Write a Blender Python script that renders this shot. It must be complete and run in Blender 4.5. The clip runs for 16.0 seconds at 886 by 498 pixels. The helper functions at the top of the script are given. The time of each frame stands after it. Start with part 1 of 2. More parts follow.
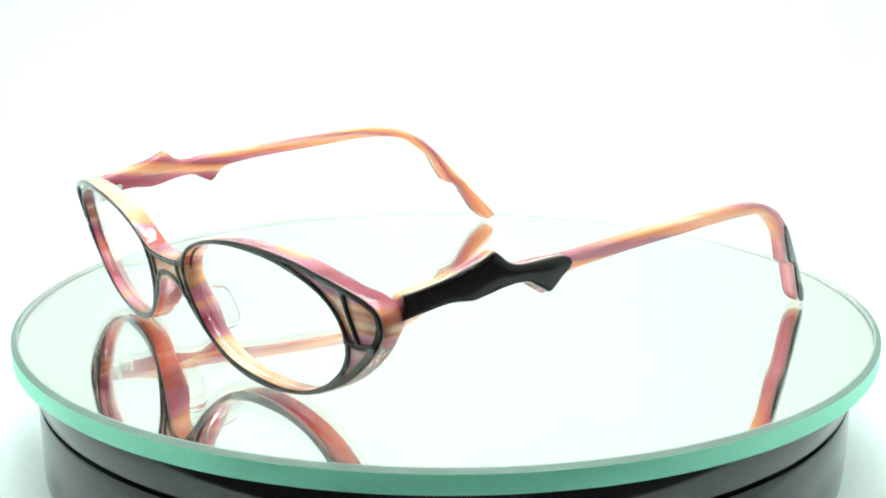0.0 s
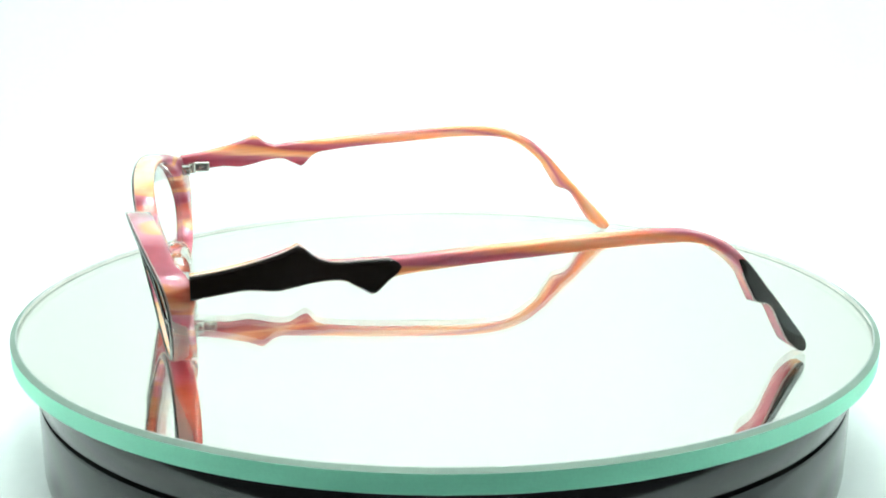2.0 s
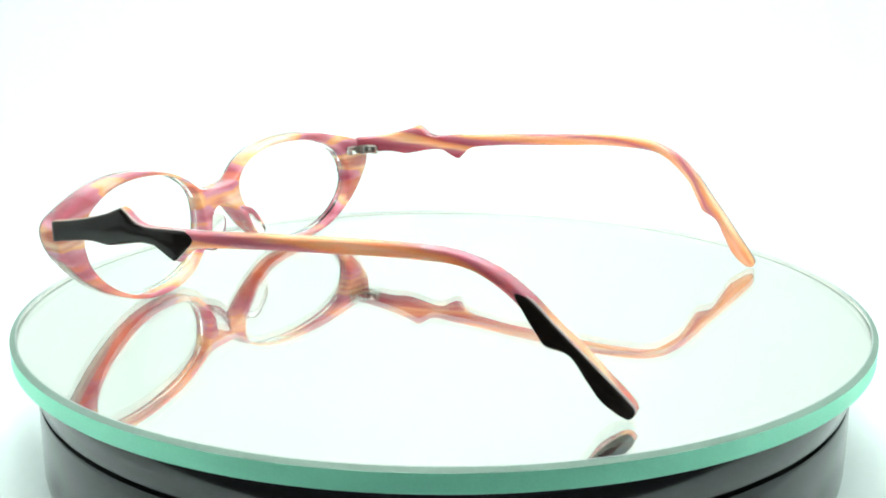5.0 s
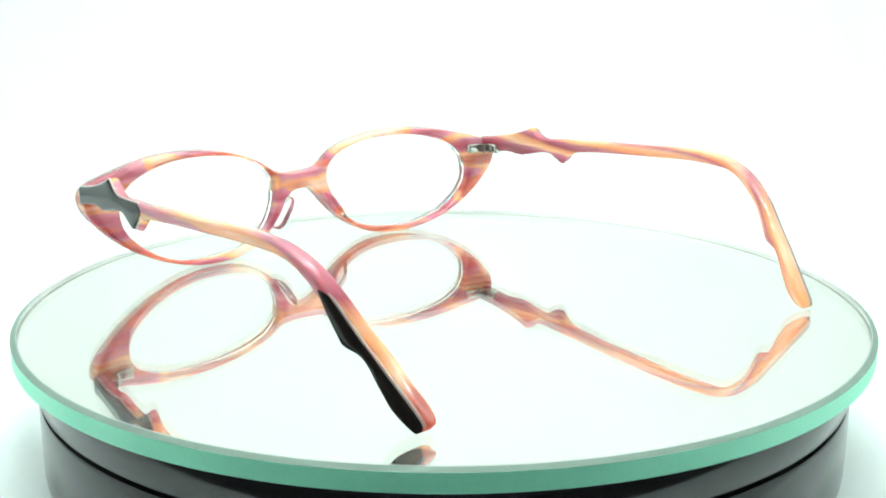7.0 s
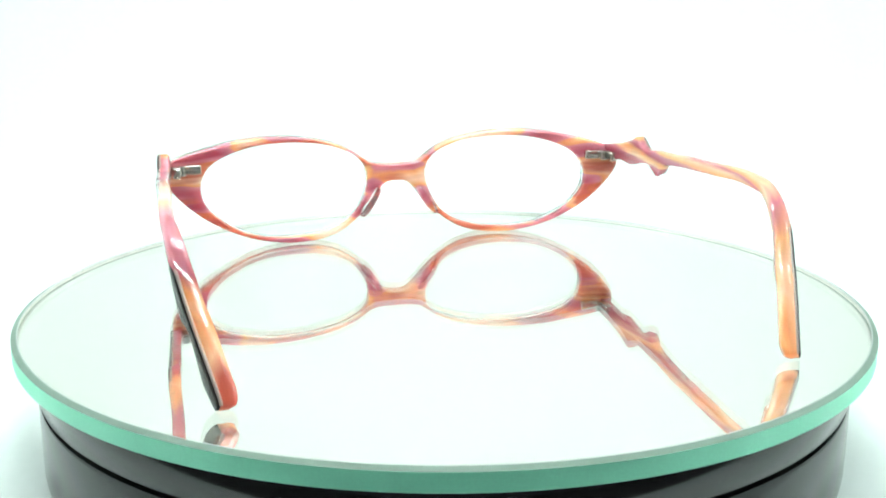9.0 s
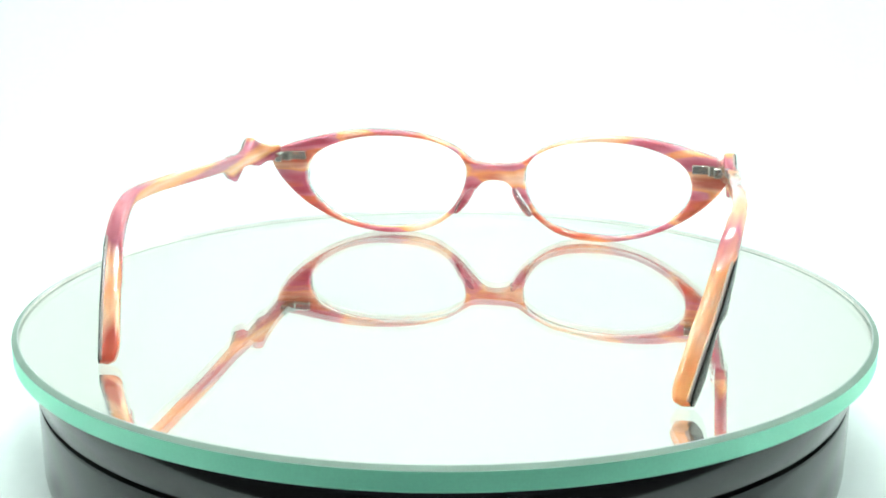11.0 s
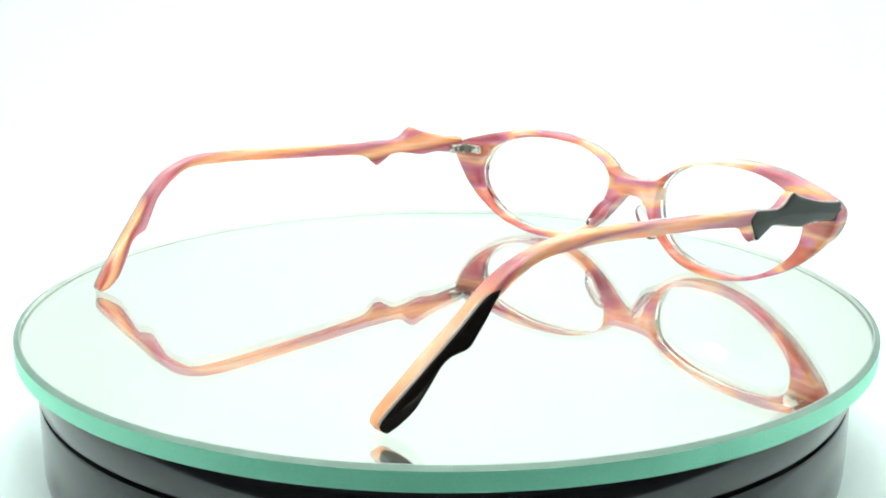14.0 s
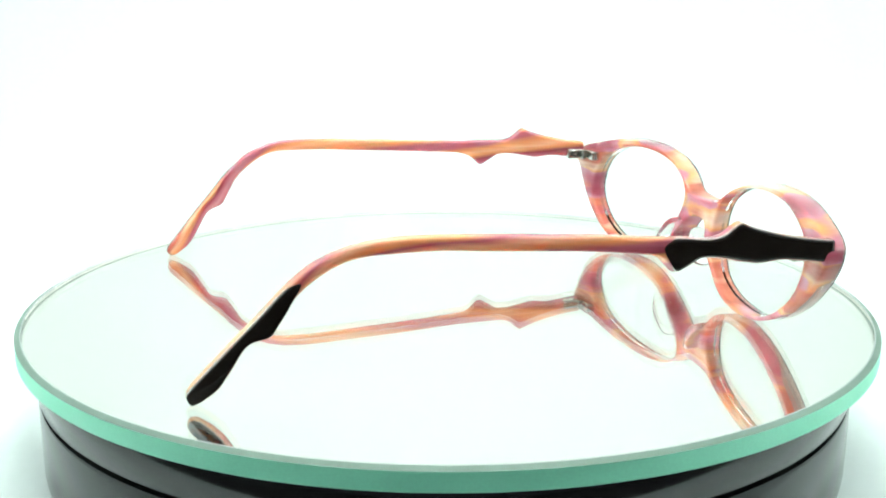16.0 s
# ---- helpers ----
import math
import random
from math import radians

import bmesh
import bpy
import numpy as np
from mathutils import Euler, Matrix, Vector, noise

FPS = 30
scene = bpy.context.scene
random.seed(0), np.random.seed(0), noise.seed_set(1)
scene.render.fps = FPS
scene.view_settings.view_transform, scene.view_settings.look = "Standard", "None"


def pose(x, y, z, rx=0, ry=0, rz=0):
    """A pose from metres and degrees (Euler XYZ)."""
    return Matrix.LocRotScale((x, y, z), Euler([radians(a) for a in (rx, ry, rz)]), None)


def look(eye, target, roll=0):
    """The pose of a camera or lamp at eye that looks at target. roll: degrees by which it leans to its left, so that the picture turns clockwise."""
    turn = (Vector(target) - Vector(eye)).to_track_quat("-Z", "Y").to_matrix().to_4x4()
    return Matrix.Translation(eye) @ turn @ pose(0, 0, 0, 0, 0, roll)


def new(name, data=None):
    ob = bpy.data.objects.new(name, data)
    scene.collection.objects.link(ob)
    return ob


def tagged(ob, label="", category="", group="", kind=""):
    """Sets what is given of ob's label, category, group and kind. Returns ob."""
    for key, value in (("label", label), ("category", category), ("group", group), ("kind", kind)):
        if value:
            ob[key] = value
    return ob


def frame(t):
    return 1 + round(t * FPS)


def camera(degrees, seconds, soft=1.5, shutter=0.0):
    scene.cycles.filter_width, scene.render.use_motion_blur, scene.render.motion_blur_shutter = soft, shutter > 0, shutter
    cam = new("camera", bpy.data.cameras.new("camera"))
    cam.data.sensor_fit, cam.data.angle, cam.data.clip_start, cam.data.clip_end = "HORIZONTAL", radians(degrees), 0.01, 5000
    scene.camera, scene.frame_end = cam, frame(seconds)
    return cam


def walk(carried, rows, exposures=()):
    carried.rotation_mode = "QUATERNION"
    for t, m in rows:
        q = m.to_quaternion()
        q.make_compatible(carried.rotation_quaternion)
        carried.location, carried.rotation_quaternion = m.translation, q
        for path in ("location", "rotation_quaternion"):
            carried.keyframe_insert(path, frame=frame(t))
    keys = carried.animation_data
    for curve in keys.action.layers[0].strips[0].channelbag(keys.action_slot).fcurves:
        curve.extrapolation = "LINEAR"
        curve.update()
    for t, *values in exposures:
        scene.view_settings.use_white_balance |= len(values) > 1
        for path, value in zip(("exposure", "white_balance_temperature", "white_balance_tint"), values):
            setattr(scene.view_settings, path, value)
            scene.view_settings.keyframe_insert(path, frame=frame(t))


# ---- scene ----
MM = 0.001
TURN = -12.7237            # degrees a second, clockwise seen from above
FACING = -51.2             # how the spectacles lie on the table at the start
OFF_AXIS = (-0.0001, -0.0005)
SPOT = (-0.0492, -0.0374)  # their origin on the table at the start

# ---- camera: it stands still, a hand's length from the turntable ----
cam = camera(42.57, 16.0, soft=1.95)
EYE = Vector((0.0, -0.2705, 0.07935))
AIM = EYE + Vector((math.sin(-0.00107) * math.cos(0.24532), math.cos(-0.00107) * math.cos(0.24532), -math.sin(0.24532)))
walk(cam, [(0, look(EYE, AIM, 0.033)), (16, look(EYE, AIM, 0.033))])

# ---- light: white LEDs under the roof of a photo tent, added side fill strips, a dim room in front ----
world = bpy.data.worlds.new("room")
scene.world = world
world.use_nodes = True
world.node_tree.nodes["Background"].inputs[0].default_value = (0.80, 0.92, 1.0, 1)
world.node_tree.nodes["Background"].inputs[1].default_value = 0.15


SIDE_FILL_STRENGTH = 62.0
FRONT_STRENGTH = 308.0
PANEL_STRENGTH = 74.0
scene.view_settings.exposure = 0.0


# ---- materials ----
def material(name):
    m = bpy.data.materials.new(name)
    m.use_nodes = True
    nodes, links = m.node_tree.nodes, m.node_tree.links
    return m, nodes, links, nodes["Principled BSDF"]


def node(nodes, kind, **values):
    n = nodes.new(kind)
    for key, value in values.items():
        n.inputs[key].default_value = value
    return n


def ramp(nodes, links, source, stops):
    r = nodes.new("ShaderNodeValToRGB")
    els = r.color_ramp.elements
    while len(els) < len(stops):
        els.new(0.5)
    for el, (at, col) in zip(els, stops):
        el.position, el.color = at, (*col, 1)
    links.new(source, r.inputs[0])
    return r


def plain(name, colour, rough, grain=0.06, scale=900.0, bump=0.0, metal=0.0, coat=0.0, shine=0.5):
    m, nodes, links, b = material(name)
    tex = nodes.new("ShaderNodeTexCoord")
    n = node(nodes, "ShaderNodeTexNoise", Scale=scale, Detail=4.0)
    links.new(tex.outputs["Object"], n.inputs["Vector"])
    low = tuple(c * (1 - grain) for c in colour)
    high = tuple(min(1, c * (1 + grain)) for c in colour)
    r = ramp(nodes, links, n.outputs["Fac"], [(0.3, low), (0.7, high)])
    links.new(r.outputs[0], b.inputs["Base Color"])
    big = node(nodes, "ShaderNodeTexNoise", Scale=scale * 0.06, Detail=3.0)
    links.new(tex.outputs["Object"], big.inputs["Vector"])
    rr = ramp(nodes, links, big.outputs["Fac"], [(0.3, (rough * 0.8,) * 3), (0.7, (min(1, rough * 1.2),) * 3)])
    links.new(rr.outputs[0], b.inputs["Roughness"])
    b.inputs["Metallic"].default_value = metal
    b.inputs["Coat Weight"].default_value = coat
    b.inputs["Specular IOR Level"].default_value = shine
    b.inputs["Coat Roughness"].default_value = 0.03
    if bump:
        bp = node(nodes, "ShaderNodeBump", Strength=bump, Distance=0.0002)
        links.new(n.outputs["Fac"], bp.inputs["Height"])
        links.new(bp.outputs[0], b.inputs["Normal"])
    return m


RED, MAUVE = (0.50, 0.10, 0.065), (0.60, 0.23, 0.29)
ROSE_DARK, ROSE, ORANGE, PEACH, CREAM = (0.36, 0.06, 0.095), (0.50, 0.15, 0.20), (0.80, 0.36, 0.15), (0.88, 0.51, 0.32), (0.89, 0.63, 0.50)


def acetate_gloss(b):
    b.inputs["Roughness"].default_value = 0.10
    b.inputs["Coat Weight"].default_value = 0.6
    b.inputs["Coat Roughness"].default_value = 0.02
    b.inputs["Subsurface Weight"].default_value = 0.75
    b.inputs["Subsurface Radius"].default_value = (1.0, 0.5, 0.35)
    b.inputs["Subsurface Scale"].default_value = 0.0030


def streaked(nodes, links, colour, vector, scale, b):
    """Fine pearly streaks over the veins."""
    fine = node(nodes, "ShaderNodeTexNoise", Scale=scale, Detail=3.0, Roughness=0.6)
    links.new(vector, fine.inputs["Vector"])
    fr = ramp(nodes, links, fine.outputs["Fac"], [(0.35, (0.80, 0.72, 0.74)), (0.65, (1, 1, 1))])
    mix = nodes.new("ShaderNodeMix")
    mix.data_type, mix.blend_type = "RGBA", "MULTIPLY"
    mix.inputs[0].default_value = 0.85
    links.new(colour, mix.inputs[6])
    links.new(fr.outputs[0], mix.inputs[7])
    links.new(mix.outputs[2], b.inputs["Base Color"])


def marbled_front(name):
    """Layered rose, orange and cream acetate, its veins drawn out across the front."""
    m, nodes, links, b = material(name)
    tex = nodes.new("ShaderNodeTexCoord")
    mp = node(nodes, "ShaderNodeMapping", Scale=(40, 50, 180), Rotation=(0, radians(13), 0), Location=(0.3, 0.1, 0.7))
    links.new(tex.outputs["Object"], mp.inputs["Vector"])
    veins = node(nodes, "ShaderNodeTexNoise", Scale=1.15, Detail=1.0, Roughness=0.3, Distortion=0.2)
    links.new(mp.outputs[0], veins.inputs["Vector"])
    sep = nodes.new("ShaderNodeSeparateXYZ")
    links.new(tex.outputs["Object"], sep.inputs[0])

    def maths(op, x, y=0.0):
        n = nodes.new("ShaderNodeMath")
        n.operation = op
        for slot, v in zip(n.inputs, (x, y)):
            if isinstance(v, float):
                slot.default_value = v
            else:
                links.new(v, slot)
        return n.outputs[0]

    lean = maths("ADD", maths("ABSOLUTE", sep.outputs[0]), maths("MULTIPLY", sep.outputs[2], 0.35))
    lay = ramp(nodes, links, maths("DIVIDE", lean, 0.08), [(at_mm / 80, (v, v, v)) for at_mm, v in (
        (0, 0.55), (8, 0.50), (13, 0.555), (18, 0.45), (25, 0.42), (31, 0.43), (36, 0.47), (40, 0.51), (50, 0.55), (68, 0.55), (72, 0.52), (80, 0.50))])
    outer = maths("MINIMUM", maths("MAXIMUM", maths("SUBTRACT", maths("MULTIPLY", maths("ABSOLUTE", sep.outputs[0]), 250.0), 13.6), 0.0), 1.0)
    under = maths("MINIMUM", maths("MAXIMUM", maths("SUBTRACT", 8.0, maths("MULTIPLY", sep.outputs[2], 330.0)), 0.0), 1.0)
    corner = maths("MULTIPLY", outer, under)
    brow = maths("MINIMUM", maths("MAXIMUM", maths("SUBTRACT", maths("MULTIPLY", sep.outputs[2], 400.0), 9.7), 0.0), 1.0)
    wide = maths("MINIMUM", maths("MAXIMUM", maths("SUBTRACT", maths("MULTIPLY", sep.outputs[0], 160.0), 4.6), 0.0), 1.0)
    upper = maths("MULTIPLY", maths("MULTIPLY", brow, wide), 0.03)
    layout = maths("ADD", maths("SUBTRACT", lay.outputs[0], maths("MULTIPLY", corner, 0.055)), upper)
    mp3 = node(nodes, "ShaderNodeMapping", Scale=(28, 40, 260), Rotation=(0, radians(-4), 0), Location=(4.1, 2.2, 1.7))
    links.new(tex.outputs["Object"], mp3.inputs["Vector"])
    thin = node(nodes, "ShaderNodeTexNoise", Scale=1.0, Detail=1.5, Roughness=0.4)
    links.new(mp3.outputs[0], thin.inputs["Vector"])
    grain = maths("MULTIPLY", maths("SUBTRACT", veins.outputs["Fac"], 0.5), 0.80)
    fibre = maths("MULTIPLY", maths("SUBTRACT", thin.outputs["Fac"], 0.5), -0.32)
    sheets = ramp(nodes, links, maths("ADD", maths("ADD", layout, fibre), grain), [(0.34, CREAM), (0.43, PEACH), (0.485, ORANGE), (0.52, MAUVE), (0.58, ROSE), (0.66, ROSE_DARK)])
    ends = maths("MULTIPLY", corner, 0.10)
    where = ramp(nodes, links, maths("ADD", thin.outputs["Fac"], ends), [(0.55, (0, 0, 0)), (0.63, (0.85, 0.85, 0.85))])
    r = nodes.new("ShaderNodeMix")
    r.data_type = "RGBA"
    links.new(where.outputs[0], r.inputs[0])
    links.new(sheets.outputs[0], r.inputs[6])
    r.inputs[7].default_value = (*RED, 1)
    streaked(nodes, links, r.outputs[2], mp.outputs[0], 3.2, b)
    acetate_gloss(b)
    return m


def marbled_temple(name, bands):
    """The same acetate drawn out along a temple arm: bands by millimetres from the hinge, slanting and ragged."""
    m, nodes, links, b = material(name)
    att = nodes.new("ShaderNodeAttribute")
    att.attribute_name = "vein"
    warp = node(nodes, "ShaderNodeTexNoise", Scale=1.0, Detail=2.0, Roughness=0.5)
    mp = node(nodes, "ShaderNodeMapping", Scale=(0.30, 0.035, 0.25))
    links.new(att.outputs["Vector"], mp.inputs["Vector"])
    links.new(mp.outputs[0], warp.inputs["Vector"])
    sep = nodes.new("ShaderNodeSeparateXYZ")
    links.new(att.outputs["Vector"], sep.inputs[0])

    def maths(op, x, y):
        n = nodes.new("ShaderNodeMath")
        n.operation = op
        for slot, v in zip(n.inputs, (x, y)):
            if isinstance(v, float):
                slot.default_value = v
            else:
                links.new(v, slot)
        return n.outputs[0]

    ragged = maths("MULTIPLY", maths("SUBTRACT", warp.outputs["Fac"], 0.5), 26.0)
    slant = maths("MULTIPLY", sep.outputs[0], 8.0)
    along = maths("DIVIDE", maths("ADD", maths("ADD", sep.outputs[1], ragged), slant), 150.0)
    r = ramp(nodes, links, along, [(mm / 150, c) for mm, c in bands])
    mp2 = node(nodes, "ShaderNodeMapping", Scale=(0.9, 0.05, 0.5))
    links.new(att.outputs["Vector"], mp2.inputs["Vector"])
    streaked(nodes, links, r.outputs[0], mp2.outputs[0], 1.0, b)
    acetate_gloss(b)
    return m


def clear(name, colour, ior, rough=0.0):
    m, nodes, links, b = material(name)
    b.inputs["Base Color"].default_value = (*colour, 1)
    b.inputs["Transmission Weight"].default_value = 1.0
    b.inputs["Roughness"].default_value = rough
    b.inputs["IOR"].default_value = ior
    return m


FRONT_ACETATE = marbled_front("marbled_acetate_front")
TEMPLE_ACETATE = {
    1: marbled_temple("marbled_acetate_arm", [(0, ROSE), (8, ROSE_DARK), (17, ORANGE), (26, PEACH), (36, ORANGE), (45, ROSE), (57, ROSE), (66, ORANGE), (82, PEACH), (92, ORANGE), (101, ROSE), (111, MAUVE), (121, ROSE_DARK), (130, ORANGE), (140, PEACH), (148, RED)]),
    -1: marbled_temple("marbled_acetate_other_arm", [(0, ROSE_DARK), (12, ROSE_DARK), (24, ROSE), (31, PEACH), (39, ORANGE), (47, ROSE_DARK), (57, ROSE), (65, ORANGE), (75, PEACH), (84, ROSE), (93, ORANGE), (104, PEACH), (113, ROSE), (123, ORANGE), (135, PEACH), (147, ORANGE)]),
}
BLACK_ACETATE = plain("black_acetate", (0.010, 0.0065, 0.005), 0.08, scale=400, shine=0.28)
BLACK_PLASTIC = plain("black_gloss_plastic", (0.009, 0.009, 0.010), 0.12, scale=300, shine=0.45)
GROOVE_BLACK = plain("black_groove", (0.003, 0.003, 0.003), 0.6)
STEEL = plain("hinge_steel", (0.62, 0.60, 0.55), 0.22, grain=0.12, metal=1.0)
RECESS_SHADE = plain("hinge_recess_shade", (0.03, 0.028, 0.025), 0.4)
LENS = clear("lens_plastic", (0.99, 1.0, 0.995), 1.25)
PAD = clear("clear_pad", (1.0, 0.99, 0.985), 1.24, 0.02)
RIM_REFLECTION = plain("rim_reflection", (0.86, 0.90, 0.88), 0.25, grain=0.02)
SIDE_FILL_WHITE, _n, _l, _b = material("side_fill_white")
_b.inputs["Emission Color"].default_value = (0.878, 1.0, 0.953, 1)
_b.inputs["Emission Strength"].default_value = SIDE_FILL_STRENGTH
FRONT_WHITE, _n, _l, _b = material("led_front_white")
_b.inputs["Emission Color"].default_value = (0.878, 1.0, 0.953, 1)
_b.inputs["Emission Strength"].default_value = FRONT_STRENGTH
PANEL_WHITE, _n, _l, _b = material("led_panel_white")
_b.inputs["Emission Color"].default_value = (0.878, 1.0, 0.953, 1)
_b.inputs["Emission Strength"].default_value = PANEL_STRENGTH
DARK_TABLE = plain("dark_table", (0.05, 0.047, 0.045), 0.5, scale=120, grain=0.3)
CRYSTAL = clear("crystal_acetate", (0.93, 0.77, 0.73), 1.45, 0.08)
CRYSTAL.node_tree.nodes["Principled BSDF"].inputs["Transmission Weight"].default_value = 0.70
PLATE_GLASS = clear("plate_glass", (0.992, 1.0, 0.99), 1.5)
SILVER = plain("mirror_silver", (1.0, 0.932, 0.885), 0.002, grain=0.0, metal=1.0)
GROUND_EDGE = plain("ground_green_edge", (0.29, 0.84, 0.60), 0.45, grain=0.03, scale=2000, bump=0.08)
ARRIS = plain("ground_arris", (0.34, 0.37, 0.36), 0.4)
BEVEL_EDGE = plain("ground_bevel", (0.17, 0.24, 0.20), 0.6, grain=0.05, scale=2000, shine=0.3)
WHITE_FABRIC = plain("white_tent_fabric", (0.815, 0.865, 0.858), 0.9, grain=0.01, scale=300)


# ---- builders ----
def part(name, bm, mat, parent=None, label=""):
    for f in bm.faces:
        f.smooth = True
    me = bpy.data.meshes.new(name)
    bm.to_mesh(me)
    bm.free()
    me.materials.append(mat)
    ob = new(name, me)
    if parent is not None:
        ob.parent = parent
    if label:
        ob["label"] = label
    return ob


def sharpen(ob, degrees=40):
    me = ob.data
    me.set_sharp_from_angle(angle=radians(degrees))
    return ob


def lathe(profile, n=256, closed=False):
    bm = bmesh.new()
    rings = []
    for r, z in profile:
        if r == 0:
            rings.append([bm.verts.new((0, 0, z))] * n)
        else:
            rings.append([bm.verts.new((r * math.cos(2 * math.pi * i / n), r * math.sin(2 * math.pi * i / n), z)) for i in range(n)])
    pairs = list(zip(rings, rings[1:])) + ([(rings[-1], rings[0])] if closed else [])
    for a, b in pairs:
        for i in range(n):
            j = (i + 1) % n
            vs = list(dict.fromkeys((a[i], a[j], b[j], b[i])))
            if len(vs) > 2:
                bm.faces.new(vs)
    bmesh.ops.recalc_face_normals(bm, faces=bm.faces)
    return bm


def box(x0, x1, y0, y1, z0, z1, bevel=0.0):
    bm = bmesh.new()
    bmesh.ops.create_cube(bm, size=1, matrix=Matrix.Translation(((x0 + x1) / 2, (y0 + y1) / 2, (z0 + z1) / 2)) @ Matrix.Diagonal((x1 - x0, y1 - y0, z1 - z0, 1)))
    if bevel:
        bmesh.ops.bevel(bm, geom=bm.edges[:], offset=bevel, segments=2, affect="EDGES", profile=0.5)
    return bm


def smooth_curve(points, per=6, closed=False):
    """A Catmull-Rom curve through the points."""
    p = [np.array(q, float) for q in points]
    n = len(p)
    out = []
    for i in range(n if closed else n - 1):
        a = p[i - 1] if closed or i else 2 * p[0] - p[1]
        b, c = p[i], p[(i + 1) % n]
        d = p[(i + 2) % n] if closed or i + 2 < n else 2 * p[-1] - p[-2]
        for k in range(per):
            t = k / per
            out.append(0.5 * (2 * b + (c - a) * t + (2 * a - 5 * b + 4 * c - d) * t * t + (3 * b - a - 3 * c + d) * t ** 3))
    if not closed:
        out.append(p[-1])
    return np.array(out)


def resample(curve, n):
    s = np.concatenate([[0], np.cumsum(np.hypot(*np.diff(curve, axis=0).T))])
    u = np.linspace(0, s[-1], n)
    return np.stack([np.interp(u, s, curve[:, k]) for k in range(2)], -1)


def grid_faces(bm, rows, wrap_rows=False, wrap_cols=True):
    n = len(rows[0])
    pairs = list(zip(rows, rows[1:])) + ([(rows[-1], rows[0])] if wrap_rows else [])
    for a, b in pairs:
        for i in range(n if wrap_cols else n - 1):
            j = (i + 1) % n
            bm.faces.new((a[i], a[j], b[j], b[i]))


# ---- the tent and its floor ----
def build_tent():
    floor_z, half, back, front, top = -0.0345, 0.34, 0.46, -0.175, 0.42
    # floor and back wall are one sweep of fabric
    def sweep(d):
        out = [(y, floor_z - d) for y in np.linspace(-0.12, 0.26, 16)]
        out += [(0.26 + (0.20 + d) * math.sin(math.pi / 2 * k / 12), floor_z + 0.20 - (0.20 + d) * math.cos(math.pi / 2 * k / 12)) for k in range(1, 13)]
        return out + [(back + d, z) for z in np.linspace(floor_z + 0.21, top, 10)]

    loop = sweep(0.0) + sweep(0.003)[::-1]
    bm = bmesh.new()
    rows = [[bm.verts.new((x, y, z)) for y, z in loop] for x in np.linspace(-half, half, 9)]
    grid_faces(bm, rows)
    bmesh.ops.recalc_face_normals(bm, faces=bm.faces)
    tagged(sharpen(part("backdrop", bm, WHITE_FABRIC), 30), "seamless white fabric sweep under and behind the turntable", "backdrop", kind="structure")
    for name, x in (("wall_west", -half - 0.006), ("wall_east", half + 0.003)):
        tagged(sharpen(part(name, box(x, x + 0.003, front, back, floor_z - 0.003, top), WHITE_FABRIC), 30), "plain white fabric side wall of the photo tent", "wall", kind="structure")
    tagged(sharpen(part("ceiling", box(-half - 0.006, half + 0.006, front, back + 0.003, top + 0.001, top + 0.004), WHITE_FABRIC), 30), "white fabric roof of the photo tent", "ceiling", kind="structure")


    tagged(sharpen(part("floor", box(-1.2, 1.2, -1.6, 1.0, floor_z - 0.034, floor_z - 0.004, 0.002), DARK_TABLE)), "dark table top that carries the photo tent", "table", kind="structure")


def build_led_strip(x, y, z, turn, count, glow):
    """A bar of small white diodes: under the roof at the front, added fill at the sides."""
    strip = tagged(new("led_strip"), "white LED strip with small square diodes, used at the roof front and as added side fill", "lamp", group="tent lamps")
    strip.matrix_world = pose(x, y, z, 0, 0, turn)
    sharpen(part("housing", box(-0.015 * count - 0.01, 0.015 * count + 0.01, -0.011, 0.011, 0.004, 0.010, 0.001), WHITE_FABRIC, strip))
    chip = None
    for k in range(count):
        if chip is None:
            chip = part("diode", box(-0.005, 0.005, -0.005, 0.005, 0.002, 0.004), glow, strip)
            ob = chip
        else:
            ob = new("diode", chip.data)
            ob.parent = strip
        ob.location = (0.03 * (k - (count - 1) / 2), 0, 0)


def build_led_panel(y, z):
    """A flat panel under the roof with five rows of square diodes."""
    panel = tagged(new("tent_lamp"), "flat white LED lamp with rows of square diodes under the roof", "lamp")
    panel.location = (0, y, z)
    sharpen(part("housing", box(-0.14, 0.14, -0.075, 0.075, 0.003, 0.010, 0.002), WHITE_FABRIC, panel))
    chip = part("diode", box(-0.006, 0.006, -0.005, 0.005, 0.001, 0.003), PANEL_WHITE, panel)
    for k in range(40):
        ob = chip if k == 0 else new("diode", chip.data)
        ob.parent = panel
        ob.location = (-0.1155 + 0.033 * (k % 8), -0.052 + 0.026 * (k // 8), 0)


build_tent()
build_led_panel(0.06, 0.40)
build_led_strip(0, -0.162, 0.411, 0, 16, FRONT_WHITE)
# unseen strips added at both sides to fill the floor beside the base
build_led_strip(-0.31, 0.02, 0.30, 90, 9, SIDE_FILL_WHITE)
build_led_strip(0.31, 0.02, 0.30, 90, 9, SIDE_FILL_WHITE)


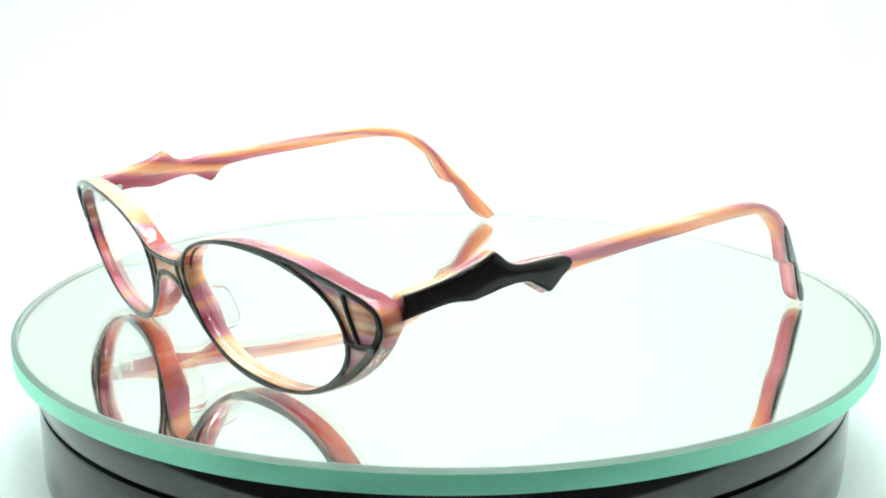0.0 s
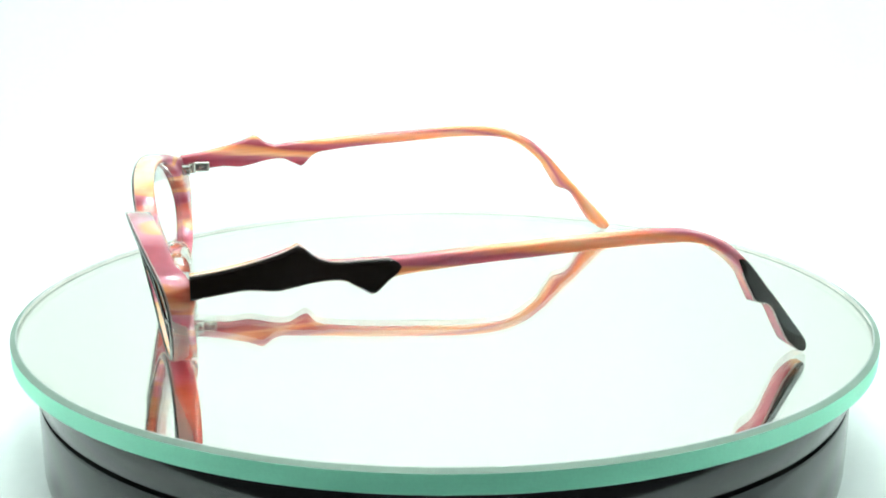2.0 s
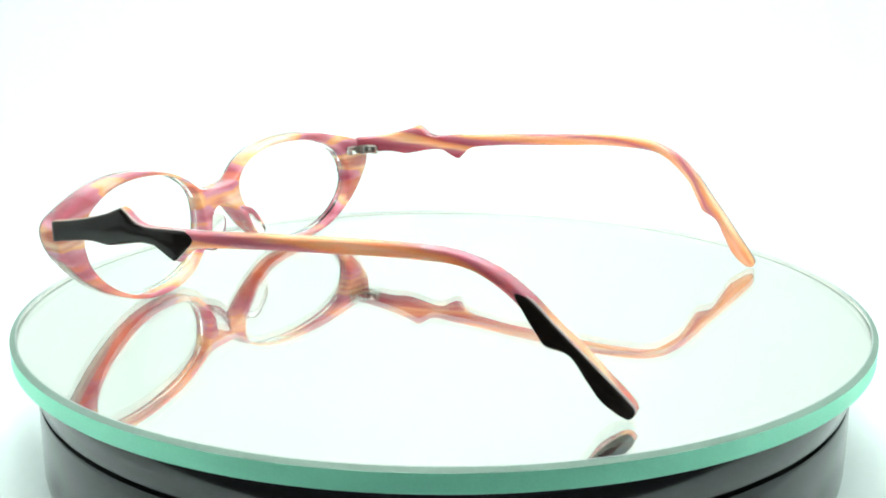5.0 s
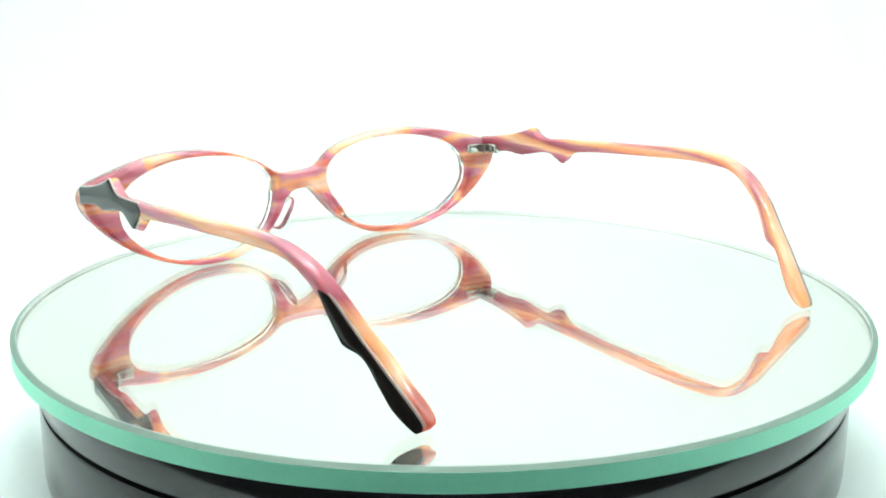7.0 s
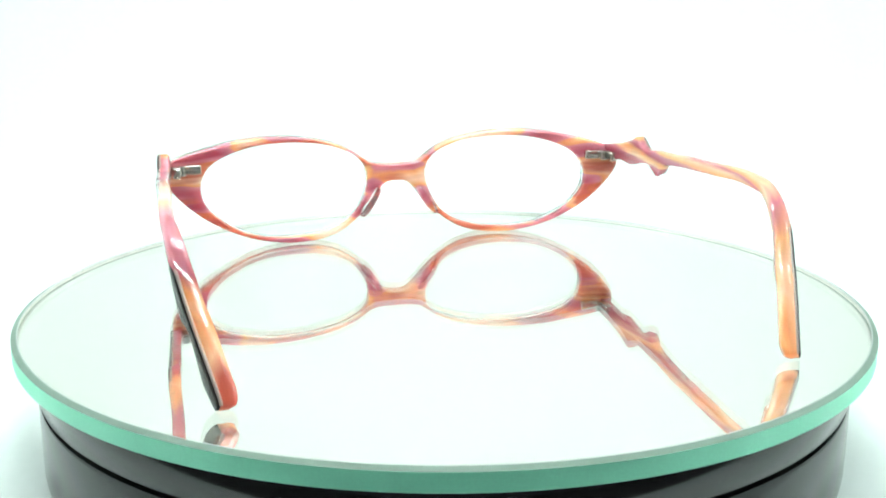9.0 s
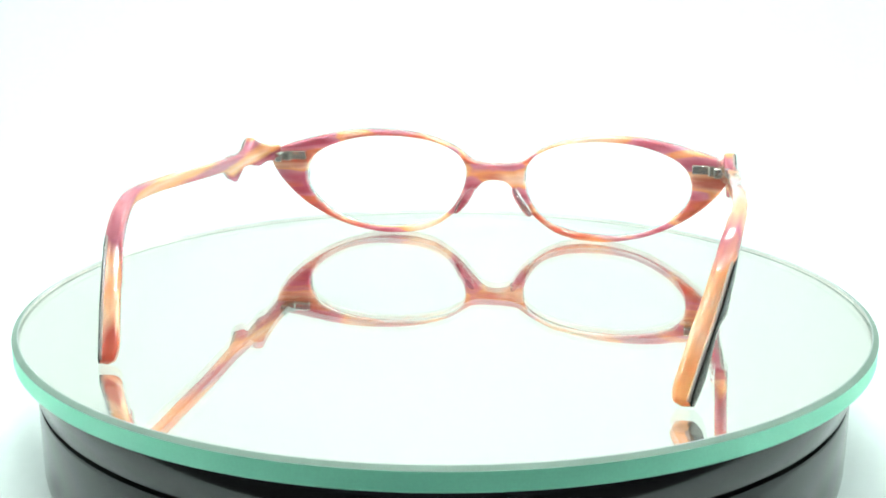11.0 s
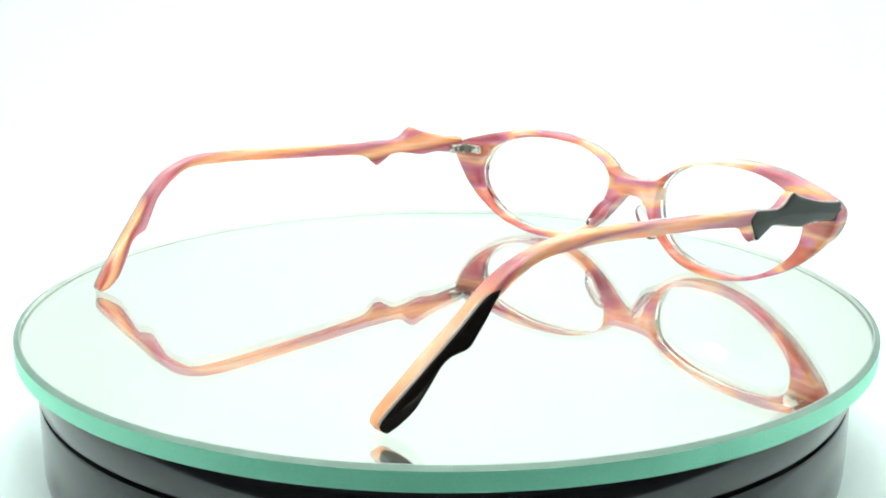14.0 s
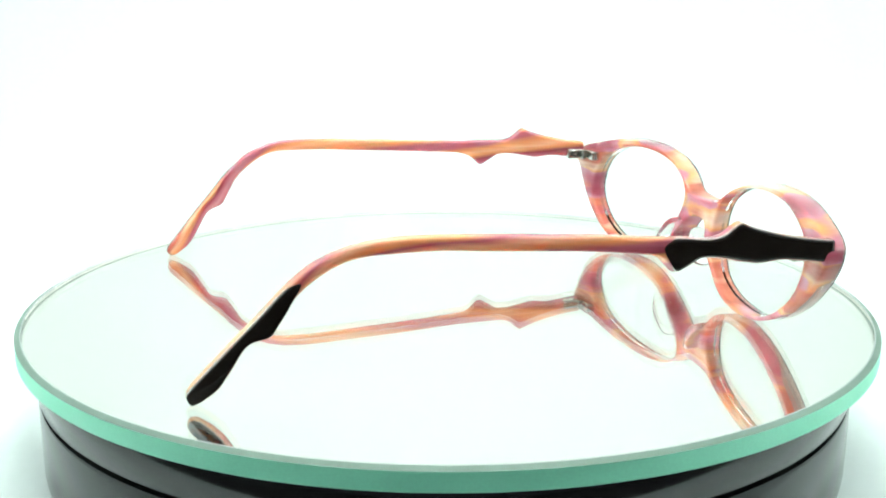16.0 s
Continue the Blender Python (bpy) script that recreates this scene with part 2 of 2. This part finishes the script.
# ---- the turntable ----
def build_turntable():
    base = tagged(new("turntable"), "round glossy black plastic display turntable with a groove", "turntable")
    base.location = (0, 0, -0.0345)
    h = 0.0345
    R = 0.0962
    body = [(0, 0.0002), (R - 0.0016, 0.0002), (R - 0.0008, 0.0006), (R - 0.0002, 0.0018), (R, 0.0035), (R, h - 0.0152), (R - 0.0003, h - 0.0148), (R - 0.002, h - 0.0148), (0, h - 0.0148)]
    sharpen(part("body", lathe(body), BLACK_PLASTIC, base), 50)
    sharpen(part("groove", lathe([(0, h - 0.0147), (R - 0.0016, h - 0.0147), (R - 0.0016, h - 0.0138), (0, h - 0.0138)]), GROOVE_BLACK, base), 30)
    top = [(0, h - 0.0137), (R - 0.002, h - 0.0137), (R - 0.0003, h - 0.0137), (R, h - 0.0133), (R, h - 0.0052), (R - 0.0004, h - 0.0048), (0, h - 0.0048)]
    plate = sharpen(part("rotating_plate", lathe(top), BLACK_PLASTIC, base), 50)
    return plate


PLATE = build_turntable()


def build_mirror():
    """Plate glass silvered underneath, with a ground and bevelled rim."""
    ob = tagged(new("mirror_disc"), "round mirror plate with a green ground glass edge on the turntable", "mirror")
    R, t = 0.1012, 0.0045
    bm = lathe([(0, 0), (R - 0.0012, 0)], 360)
    for f in bm.faces:
        if f.normal.z < 0:
            f.normal_flip()
    part("glass", bm, PLATE_GLASS, ob).visible_shadow = False
    sharpen(part("silvering", lathe([(0, -t + 0.0009), (R - 0.0004, -t + 0.0009), (R - 0.0004, -t), (0, -t)], 360), SILVER, ob), 20)
    # pale colour paints the white tent reflected by the rim's inner side
    part("rim_reflection_wall", lathe([(R - 0.0008, -0.0006), (R - 0.0008, -t + 0.0009)], 360), RIM_REFLECTION, ob, "pale wall that paints the reflection inside the rim")
    part("lower_arris", lathe([(R - 0.0009, -t + 0.0014), (R - 0.0009, -t + 0.00095)], 360), ARRIS, ob, "fine grey line at the foot of the rim")
    part("arris", lathe([(R - 0.0015, 0.00004), (R - 0.0012, 0.00004)], 360), ARRIS, ob, "fine ground line round the rim")
    sharpen(part("bevel", lathe([(R - 0.0012, 0), (R, -0.0006)], 360), BEVEL_EDGE, ob, "grey-green ground bevel"), 30)
    sharpen(part("edge", lathe([(R, -0.0006), (R, -t + 0.0003), (R - 0.0003, -t), (R - 0.0004, -t)], 360), GROUND_EDGE, ob, "sea-green ground glass edge"), 30)
    return ob


MIRROR = build_mirror()

# ---- the spectacles, in millimetres: x across, y back along the temples, z up ----
OUTLINE = [(0, 21.0), (4, 21.2), (7.3, 21.8), (9.8, 23.4), (12.6, 25.3), (16, 26.9), (20, 28.3), (26, 29.6), (32, 30.3), (40, 30.4), (48, 29.7), (55, 28.3),
           (60, 27.1), (64.5, 25.8), (67.0, 24.3), (67.8, 22.3), (67.4, 19.8), (65.8, 17.0), (63, 13.8), (60, 11.0), (56, 8.0), (51, 5.2), (46, 3.0), (41, 1.5),
           (36, 0.5), (31, 0.1), (25, 0.4), (20.5, 1.4), (17, 2.9), (13.6, 5.2), (10.4, 8.0), (7.7, 11.1), (5.6, 13.8), (3.8, 15.6), (2.0, 16.4), (0, 16.6)]
HOLE = [(8.9, 18.5), (9.7, 21.3), (11.8, 23.8), (15.2, 25.8), (20, 27.4), (25.5, 28.3), (31, 28.7), (36, 28.7), (41, 28.3), (46, 27.3), (51, 25.6), (54.3, 23.7),
        (56.4, 21.4), (57.5, 18.6), (57.6, 16.1), (57, 13.6), (55.3, 10.9), (52.5, 8.2), (49, 5.8), (44.5, 3.7), (39.5, 2.4), (34, 1.9), (27, 2.1), (22, 2.9),
        (17, 4.6), (13.4, 7.3), (10.8, 11), (9.3, 14.8)]
MIDDLE = np.array((33.0, 16.0))
SHIFT = -0.6   # the front sits a little off the middle between the temples


def front_y(x, z):
    return -10.9 + 0.00152 * x * x + 0.21 * (20 - z)


def yaw(side, x):
    """The front is warped: one end stands a little further back."""
    return 0.0005 * x * x if side < 0 else 0.0


def thick(x, z=30.0):
    nose = 1.2 * math.exp(-((abs(x) - 8) / 4) ** 2 - ((z - 10.5) / 4.5) ** 2)
    return 5.1 - 0.7 * min(1, max(0, (abs(x) - 50) / 14)) + nose


def at(side, x, z, y, shift=SHIFT):
    return ((side * x + shift) * MM, (y + (yaw(side, x) if shift else 0.0)) * MM, z * MM)


def radius_to(curve, angle):
    """How far the outline lies from the lens's middle in that direction."""
    d = np.array((math.cos(angle), math.sin(angle)))
    a, b = curve[:-1] - MIDDLE, curve[1:] - MIDDLE
    e = b - a
    den = d[0] * e[:, 1] - d[1] * e[:, 0]
    den = np.where(abs(den) < 1e-9, 1e-9, den)
    s = (a[:, 0] * e[:, 1] - a[:, 1] * e[:, 0]) / den
    u = (a[:, 0] * d[1] - a[:, 1] * d[0]) / den
    ok = (u >= -1e-6) & (u <= 1 + 1e-6) & (s > 0)
    return s[ok].min() if ok.any() else 1.0


OUT_CURVE = smooth_curve(OUTLINE, 8)
HOLE_CURVE = smooth_curve(HOLE, 8, True)
HOLE_LOOP = np.vstack([HOLE_CURVE, HOLE_CURVE[:1]])


def build_front(parent):
    bm = bmesh.new()
    pts = resample(OUT_CURVE, 260)
    cut = np.array([(0, z) for z in np.linspace(16.6, 21.0, 14)[1:-1]])
    ring = np.vstack([pts, cut])
    layer = 0.32
    for side in (1, -1):
        rows = []
        for q in ring:
            v = q - MIDDLE
            ro = float(np.hypot(*v))
            ang = math.atan2(v[1], v[0])
            d = v / ro
            ri = radius_to(HOLE_LOOP, ang)
            mid = abs(q[0]) < 1e-6
            er = 0.0 if mid else 1.0
            w = ro - ri
            k = min(1.0, w / 2.4)
            sec = []
            for r, depth in ((ri + 0.2 * er, 0.25), (ri + 0.35, 0.0), (ri + w * 0.35, 0.0), (ri + w * 0.65, 0.0), (ro - 0.15 * er, 0.0), (ro, 0.2),
                             (ro, 0.45), (ro - 0.03 * er, 0.74), (ro - 0.16 * er * k, 0.92), (ro - 0.5 * er * k, 1.0), (ri + w * 0.6, 1.0), (ri + w * 0.4, 1.0), (ri + 0.45 * k, 1.0), (ri + 0.12, 0.93), (ri, 0.8)):
                p = MIDDLE + d * r
                yf = front_y(*p)
                T = thick(p[0], p[1]) - layer
                if side > 0:   # the end block reaches back to the hinge of the arm
                    T += 1.0 * min(1, max(0, (p[0] - 61) / 3)) * min(1, max(0, (p[1] - 18.5) / 2.5))
                y = yf + layer + (depth if depth > 0.26 else depth) * (T if depth > 0.26 else 1.0)
                sec.append(bm.verts.new(at(side, p[0], p[1], y)))
            rows.append(sec)
        n = len(rows)
        for i in range(n):
            a, b = rows[i], rows[(i + 1) % n]
            if abs(ring[i][0]) < 1e-6 and abs(ring[(i + 1) % n][0]) < 1e-6:
                rng_ = [k for k in range(len(a)) if not 4 <= k <= 8]
            else:
                rng_ = range(len(a))
            for k in rng_:
                j = (k + 1) % len(a)
                bm.faces.new((a[k], a[j], b[j], b[k]))
    bmesh.ops.remove_doubles(bm, verts=bm.verts[:], dist=2e-5)
    bmesh.ops.recalc_face_normals(bm, faces=bm.faces)
    return part("front_frame", bm, FRONT_ACETATE, parent, "marbled rose and orange acetate front")


OUT_LOOP = np.vstack([OUT_CURVE, OUT_CURVE[:1]])


def rim_width(q):
    v = np.array(q) - MIDDLE
    a = math.atan2(v[1], v[0])
    return radius_to(OUT_LOOP, a) - radius_to(HOLE_LOOP, a)


def ribbon(bm, side, curve, width, lift=0.0, closed=False, shift=0.0):
    """A thin raised line of black acetate along a curve of the front."""
    n = len(curve)
    rows = []
    for i, q in enumerate(curve):
        a = curve[i - 1] if closed or i else curve[0]
        b = curve[(i + 1) % n] if closed or i + 1 < n else curve[-1]
        t = (b - a) / max(1e-9, np.hypot(*(b - a)))
        nrm = np.array((-t[1], t[0]))
        w = width(q) if callable(width) else width
        off = shift(q) if callable(shift) else shift
        sec = []
        for k, dep in ((-0.5, 0.45), (-0.5, 0.10), (-0.38, 0.0), (0.38, 0.0), (0.5, 0.10), (0.5, 0.45)):
            p = q + nrm * (k * w + off)
            sec.append(bm.verts.new(at(side, p[0], p[1], front_y(*p) - lift + dep)))
        rows.append(sec)
    grid_faces(bm, rows, wrap_rows=closed)
    if not closed:
        bm.faces.new(rows[0])
        bm.faces.new(rows[-1])


def build_black_front(parent):
    bm = bmesh.new()
    outer = resample(OUT_CURVE, 220)
    hole = resample(HOLE_LOOP, 180)[:-1]
    for side in (1, -1):
        # the hole runs clockwise, so its left side lies away from the lens
        ribbon(bm, side, hole, lambda q: min(0.95, 0.62 * rim_width(q)), 0.02, True, shift=lambda q: min(0.75, 0.50 * rim_width(q)))
        ribbon(bm, side, outer, lambda q: min(1.2, 0.66 * rim_width(q)), 0.0, shift=lambda q: -min(0.7, 0.42 * rim_width(q)))
        ribbon(bm, side, smooth_curve([(59.8, 25.9), (60.2, 22), (60.9, 18.5), (61.3, 16.3)], 5), 1.0, 0.04)
        ribbon(bm, side, smooth_curve([(57.8, 16.7), (61.5, 16.2), (65.5, 17.2)], 5), 1.1, 0.05)
        ribbon(bm, side, smooth_curve([(6.0, 21.2), (5.6, 18.5), (6.4, 14.9)], 5), 1.2, 0.04)
    bmesh.ops.recalc_face_normals(bm, faces=bm.faces)
    return part("black_front_layer", bm, BLACK_ACETATE, parent, "glossy black acetate tracery round the rims")


def build_crystal(parent):
    """The thin clear layer between the black and the marbled acetate, cut wider at the lower outer corners."""
    bm = bmesh.new()
    ring = resample(OUT_CURVE, 220)
    for side in (1, -1):
        rows = []
        for q in ring:
            v = q - MIDDLE
            ro = float(np.hypot(*v))
            d = v / ro
            low = max(0.0, min(1.0, (q[0] - 44) / 10)) * max(0.0, min(1.0, (17.5 - q[1]) / 1.5))
            sec = []
            for r, depth in ((ro - 0.5, 0.30), (ro - 0.05, 0.36), (ro + 0.04, 0.45), (ro + 0.04 + 0.15 * low, 0.6 + 2.2 * low), (ro - 0.5, 0.8 + 2.9 * low)):
                p = MIDDLE + d * r
                sec.append(bm.verts.new(at(side, p[0], p[1], front_y(*p) + depth)))
            rows.append(sec)
        grid_faces(bm, rows)
        bm.faces.new(rows[0])
        bm.faces.new(rows[-1])
    bmesh.ops.recalc_face_normals(bm, faces=bm.faces)
    ob = sharpen(part("crystal_layer", bm, CRYSTAL, parent, "thin clear acetate layer behind the black"), 35)
    ob.visible_shadow = False


def build_lens(parent, side):
    bm = bmesh.new()
    loop = resample(HOLE_LOOP, 121)[:-1]
    rows = []
    for face, off in ((0, 1.5), (1, 2.7)):
        fr = (1.0, 0.8, 0.55, 0.28) if face == 0 else (0.28, 0.55, 0.8, 1.0)
        for f in fr:
            ring = []
            for q in loop:
                p = MIDDLE + (q - MIDDLE) * f * 1.004
                ring.append(bm.verts.new(at(side, p[0], p[1], front_y(*p) + off)))
            rows.append(ring)
            if f == 0.28:
                c = bm.verts.new(at(side, MIDDLE[0], MIDDLE[1], front_y(*MIDDLE) + off))
                for i in range(len(ring)):
                    bm.faces.new((ring[i], ring[(i + 1) % len(ring)], c))
    for a, b in zip(rows, rows[1:]):
        if a is rows[3]:
            continue
        for i in range(len(a)):
            j = (i + 1) % len(a)
            bm.faces.new((a[i], a[j], b[j], b[i]))
    for i in range(len(rows[0])):
        j = (i + 1) % len(rows[0])
        bm.faces.new((rows[0][i], rows[0][j], rows[-1][j], rows[-1][i]))
    bmesh.ops.recalc_face_normals(bm, faces=bm.faces)
    ob = sharpen(part("lens", bm, LENS, parent, "clear lens"), 50)
    ob.visible_shadow = False
    return ob


TOP = [(0.0, 26.2), (5, 26.9), (10.4, 28.0), (15.7, 29.5), (18.4, 30.6), (19.2, 30.9), (20.5, 30.2), (22, 28.9), (23.5, 28.1), (26, 27.6), (31, 27.7), (36, 27.8),
       (40, 27.9), (49, 28.4), (60, 29), (70, 29.6), (80, 30), (86.4, 30.2), (92.6, 30), (96.7, 29.2), (100.8, 27.7), (104, 25.9), (108.3, 22.2), (113, 17),
       (117.5, 12.2), (121, 8.3), (124.6, 4.3), (126.4, 2.0), (126.2, 0.7)]
BOTTOM = [(0.0, 21.6), (5, 22.4), (10, 23), (14.9, 22.6), (17, 22.9), (18.6, 23.2), (21.7, 23.8), (24.9, 24.1), (27.5, 23.9), (29, 23.1), (31.1, 21.9), (32.4, 21.2),
          (33.3, 21.5), (34.8, 22.9), (36.4, 24.0), (39.9, 24.6), (49, 25.3), (60, 26), (70, 26.6), (80, 27.2), (90, 27.4), (94.7, 27.2), (98.8, 26.1), (103, 23.6),
          (106.3, 20.7), (108, 18), (109.7, 15.3), (111, 13.5), (114.1, 12.5), (115.8, 11), (117.6, 8), (119.1, 5.6), (120.7, 3.3), (123.6, 0.9), (125.2, 0.1)]
BOW = [(-20, 66.5), (0, 67.7), (20, 68.6), (38, 69.2), (50, 68.9), (80, 68.5), (95, 67.8), (107, 66), (115, 63.5), (126, 59.5), (140, 54)]


def bow(y):
    return float(np.interp(y, [b[0] for b in BOW], [b[1] for b in BOW]))


RISE = {1: [(0, 0), (130, 0)], -1: [(0, 0), (20, 0.2), (33, 1.3), (48, 1.9), (82, 2.0), (112, 0.5), (130, 0)]}
SLIDE = {1: [(0, 0), (130, 0)], -1: [(0, 0.9), (20, 2.0), (75, 2.0), (92, 1.0), (126, 0.5)]}


def temple_stations(side):
    """Pairs of points on the upper and lower edge, front to tip; each arm is bent a little its own way."""
    def bent(points):
        return [(y + float(np.interp(y, *zip(*SLIDE[side]))), z + float(np.interp(y, *zip(*RISE[side])))) for y, z in points]

    top, bot = smooth_curve(bent(TOP), 6), smooth_curve(bent(BOTTOM), 6)
    pairs = []
    for y in np.concatenate([np.linspace(0, 40, 70), np.linspace(41, 94, 40)]):
        pairs.append(((y, np.interp(y, top[:, 0], top[:, 1])), (y, np.interp(y, bot[:, 0], bot[:, 1]))))
    t2 = top[np.argmax(top[:, 0] > 94.5):]
    b2 = bot[np.argmax(bot[:, 0] > 94.5):]
    for a, b in zip(resample(t2, 50), resample(b2, 50)):
        pairs.append((tuple(a), tuple(b)))
    return pairs


STATIONS = {side: temple_stations(side) for side in (1, -1)}


def smooth_bow(y, side=1):
    wider = float(np.interp(y, (35, 60, 90, 108, 126), (0, -0.4, -0.4, -0.8, -1.7))) if side < 0 else float(np.interp(y, (55, 85, 105, 126), (0, 0.8, 1.5, 1.2)))
    return (bow(y - 5) + 2 * bow(y) + bow(y + 5)) / 4 + wider


def build_temple(parent, side):
    bm = bmesh.new()
    rows = []
    vein = bm.verts.layers.float_vector.new("vein")
    count = len(STATIONS[side])
    run, last = 0.0, None
    for i, ((ty, tz), (by, bz)) in enumerate(STATIONS[side]):
        ht = math.hypot(ty - by, tz - bz)
        th = 3.1 + 1.4 * min(1, max(0, (by - 94) / 18))
        cut = 0.5 * (1 - math.sqrt(max(0.0, 1 - (1 - min(1, (count - 1 - i) / 6)) ** 2)))
        c = min(0.7, ht * 0.2)
        middle = np.array(((ty + by) / 2, (tz + bz) / 2))
        run += 0.0 if last is None else float(np.hypot(*(middle - last)))
        last = middle
        deep = float(np.interp(by, (0, 6, 24, 31, 36, 40, 96, 104, 120, 126), (0.2, 0.5, 0.5, 0.7, 0.7, 0.2, 0.2, 0.6, 0.6, 0))) / ht
        sec = []
        for f, inn in ((0, 0.25), (0.0, 0.75), (c / ht * 0.35, 0.93), (c / ht, 1.0), (0.5, 1.0), (1 - c / ht, 1.0), (1 - c / ht * 0.35, 0.93), (1, 0.75), (1, 0.25),
                       (1 - c / ht * 0.35, 0.06), (1 - c / ht, 0), (0.5, 0), (c / ht, 0), (c / ht * 0.35, 0.06)):
            if inn > 0.5 and f < 0.5:
                f -= deep
            y, z = by + (ty - by) * f, max(0.05, bz + (tz - bz) * f)
            sec.append(bm.verts.new(at(side, smooth_bow(y, side) - (0.1 * cut + inn * (1 - 1.1 * cut)) * th, z, y + 0.15, 0)))
            arm = min(1.0, max(0.0, (y - 38) / 45))
            across = (1 - arm) * (z - 23.9 - 0.055 * y) + arm * (f - 0.5) * ht
            sec[-1][vein] = (across, run, inn * th)
        rows.append(sec)
    grid_faces(bm, rows)
    bm.faces.new(rows[0])
    bm.faces.new(rows[-1])
    bmesh.ops.recalc_face_normals(bm, faces=bm.faces)
    return part("temple", bm, TEMPLE_ACETATE[side], parent, "marbled rose and orange acetate temple arm with notched edges")


def build_inlay(temple, side, start, stop, name, under=False):
    """The black layer on the temple's outer face between two stations."""
    bm = bmesh.new()
    use = STATIONS[side][start:stop]
    n = len(use)
    rows = []
    for i, ((ty, tz), (by, bz)) in enumerate(use):
        ht = math.hypot(ty - by, tz - bz)
        e = (-0.07 if under else 0.10) / ht
        near = min((n - 1 - i) if name == "black_inlay" else i, 5) / 5
        e += 0.38 * (1 - math.sqrt(max(0.0, 1 - (1 - near) ** 2)))
        sec = []
        for f, o in ((e, -0.75), (e, -0.20), (e + 0.05, 0.06), (e + 0.12, 0.12), (0.5, 0.13), (1 - e - 0.12, 0.12), (1 - e - 0.05, 0.06), (1 - e, -0.20), (1 - e, -0.75)):
            y, z = by + (ty - by) * f, bz + (tz - bz) * f
            sec.append(bm.verts.new(at(side, smooth_bow(y, side) + (o * 0.8 - 0.32 if under else o), max(0.05, z), y + 0.15, 0)))
        rows.append(sec)
    grid_faces(bm, rows)
    bm.faces.new(rows[0])
    bm.faces.new(rows[-1])
    bmesh.ops.recalc_face_normals(bm, faces=bm.faces)
    if under:
        ob = part("crystal_edge", bm, CRYSTAL, temple, "clear acetate edge under the black")
        ob.visible_shadow = False
        return ob
    return part(name, bm, BLACK_ACETATE, temple, "glossy black acetate layer")


def mm_box(side, x0, x1, y0, y1, z0, z1, bevel=0.25):
    xs = sorted((side * x0, side * x1))
    return box((xs[0] + SHIFT) * MM, (xs[1] + SHIFT) * MM, y0 * MM, y1 * MM, z0 * MM, z1 * MM, bevel * MM)


def build_hinge(parent, side):
    back = 2.2 if side < 0 else 0.0
    leaf = part("hinge", mm_box(side, 63.2, 65.2, 0.7 + back, 5.9 + back, 21.7, 24.4), STEEL, parent, "small steel hinge")
    # near-black plate on the leaf paints the shade of the screw recess
    part("recess_shade", mm_box(side, 63.1, 63.3, 2.0 + back, 5.2 + back, 22.3, 23.8, 0.05), RECESS_SHADE, leaf)
    part("screw", mm_box(side, 62.95, 63.25, 3.0 + back, 4.3 + back, 22.6, 23.5, 0.12), STEEL, leaf)
    part("front_leaf", mm_box(side, 57.4, 62.6, -1.9 + back, 0.5 + back, 21.8, 24.3), STEEL, leaf)
    for low, tall in ((21.65, 0.8), (22.6, 0.9), (23.65, 0.8)):
        bm = bmesh.new()
        bmesh.ops.create_cone(bm, segments=24, radius1=1.05 * MM, radius2=1.05 * MM, depth=tall * MM, cap_ends=True,
                              matrix=Matrix.Translation(at(side, 62.7, low + tall / 2, 0.9 + 0.2 * back)))
        sharpen(part("knuckle", bm, STEEL, leaf), 40)


def build_pad(parent, side):
    bm = bmesh.new()
    bmesh.ops.create_uvsphere(bm, u_segments=40, v_segments=24, radius=1)
    for v in bm.verts:   # a rounded, squarish leaf, broader at its foot
        c = v.co
        g = (abs(c.y) ** 3 + abs(c.z) ** 3) ** (1 / 3)
        k = math.hypot(c.y, c.z) / g if g > 1e-6 else 1.0
        c.y, c.z = c.y * k * (1 - 0.18 * c.z), c.z * k
    m = Matrix.Translation(at(side, 8.6, 10.9, -2.2)) @ Matrix.Rotation(radians(-side * 34), 4, "Y") @ Matrix.Diagonal((1.3 * MM, 3.5 * MM, 5.1 * MM, 1))
    bmesh.ops.transform(bm, matrix=m, verts=bm.verts)
    ob = part("nose_pad", bm, PAD, parent, "clear nose pad")
    ob.visible_shadow = False


def build_spectacles():
    ob = tagged(new("spectacles"), "cat-eye spectacles in marbled rose and orange acetate with black trim", "glasses")
    build_front(ob)
    build_black_front(ob)
    build_crystal(ob)
    for side in (1, -1):
        build_lens(ob, side)
        temple = build_temple(ob, side)
        build_inlay(temple, side, 0, 66, "black_inlay")
        build_inlay(temple, side, 110 + 14, len(STATIONS[side]), "black_tip")
        build_inlay(temple, side, 0, 66, "black_inlay", True)
        build_inlay(temple, side, 110 + 14, len(STATIONS[side]) - 1, "black_tip", True)
        build_hinge(ob, side)
        build_pad(ob, side)
    return ob


SPECTACLES = build_spectacles()


def motions():
    times = [0.5 * k for k in range(33)]
    spin = [(t, pose(0, 0, 0, 0, 0, TURN * t)) for t in times]
    # the mirror was laid a little off the axis
    walk(MIRROR, [(t, pose(0.00045, 0.0005, 0) @ m @ pose(*OFF_AXIS, 0)) for t, m in spin])
    walk(PLATE, spin)
    start = pose(SPOT[0], SPOT[1], 0, 0, 0, FACING)
    walk(SPECTACLES, [(t, m @ start) for t, m in spin])


motions()
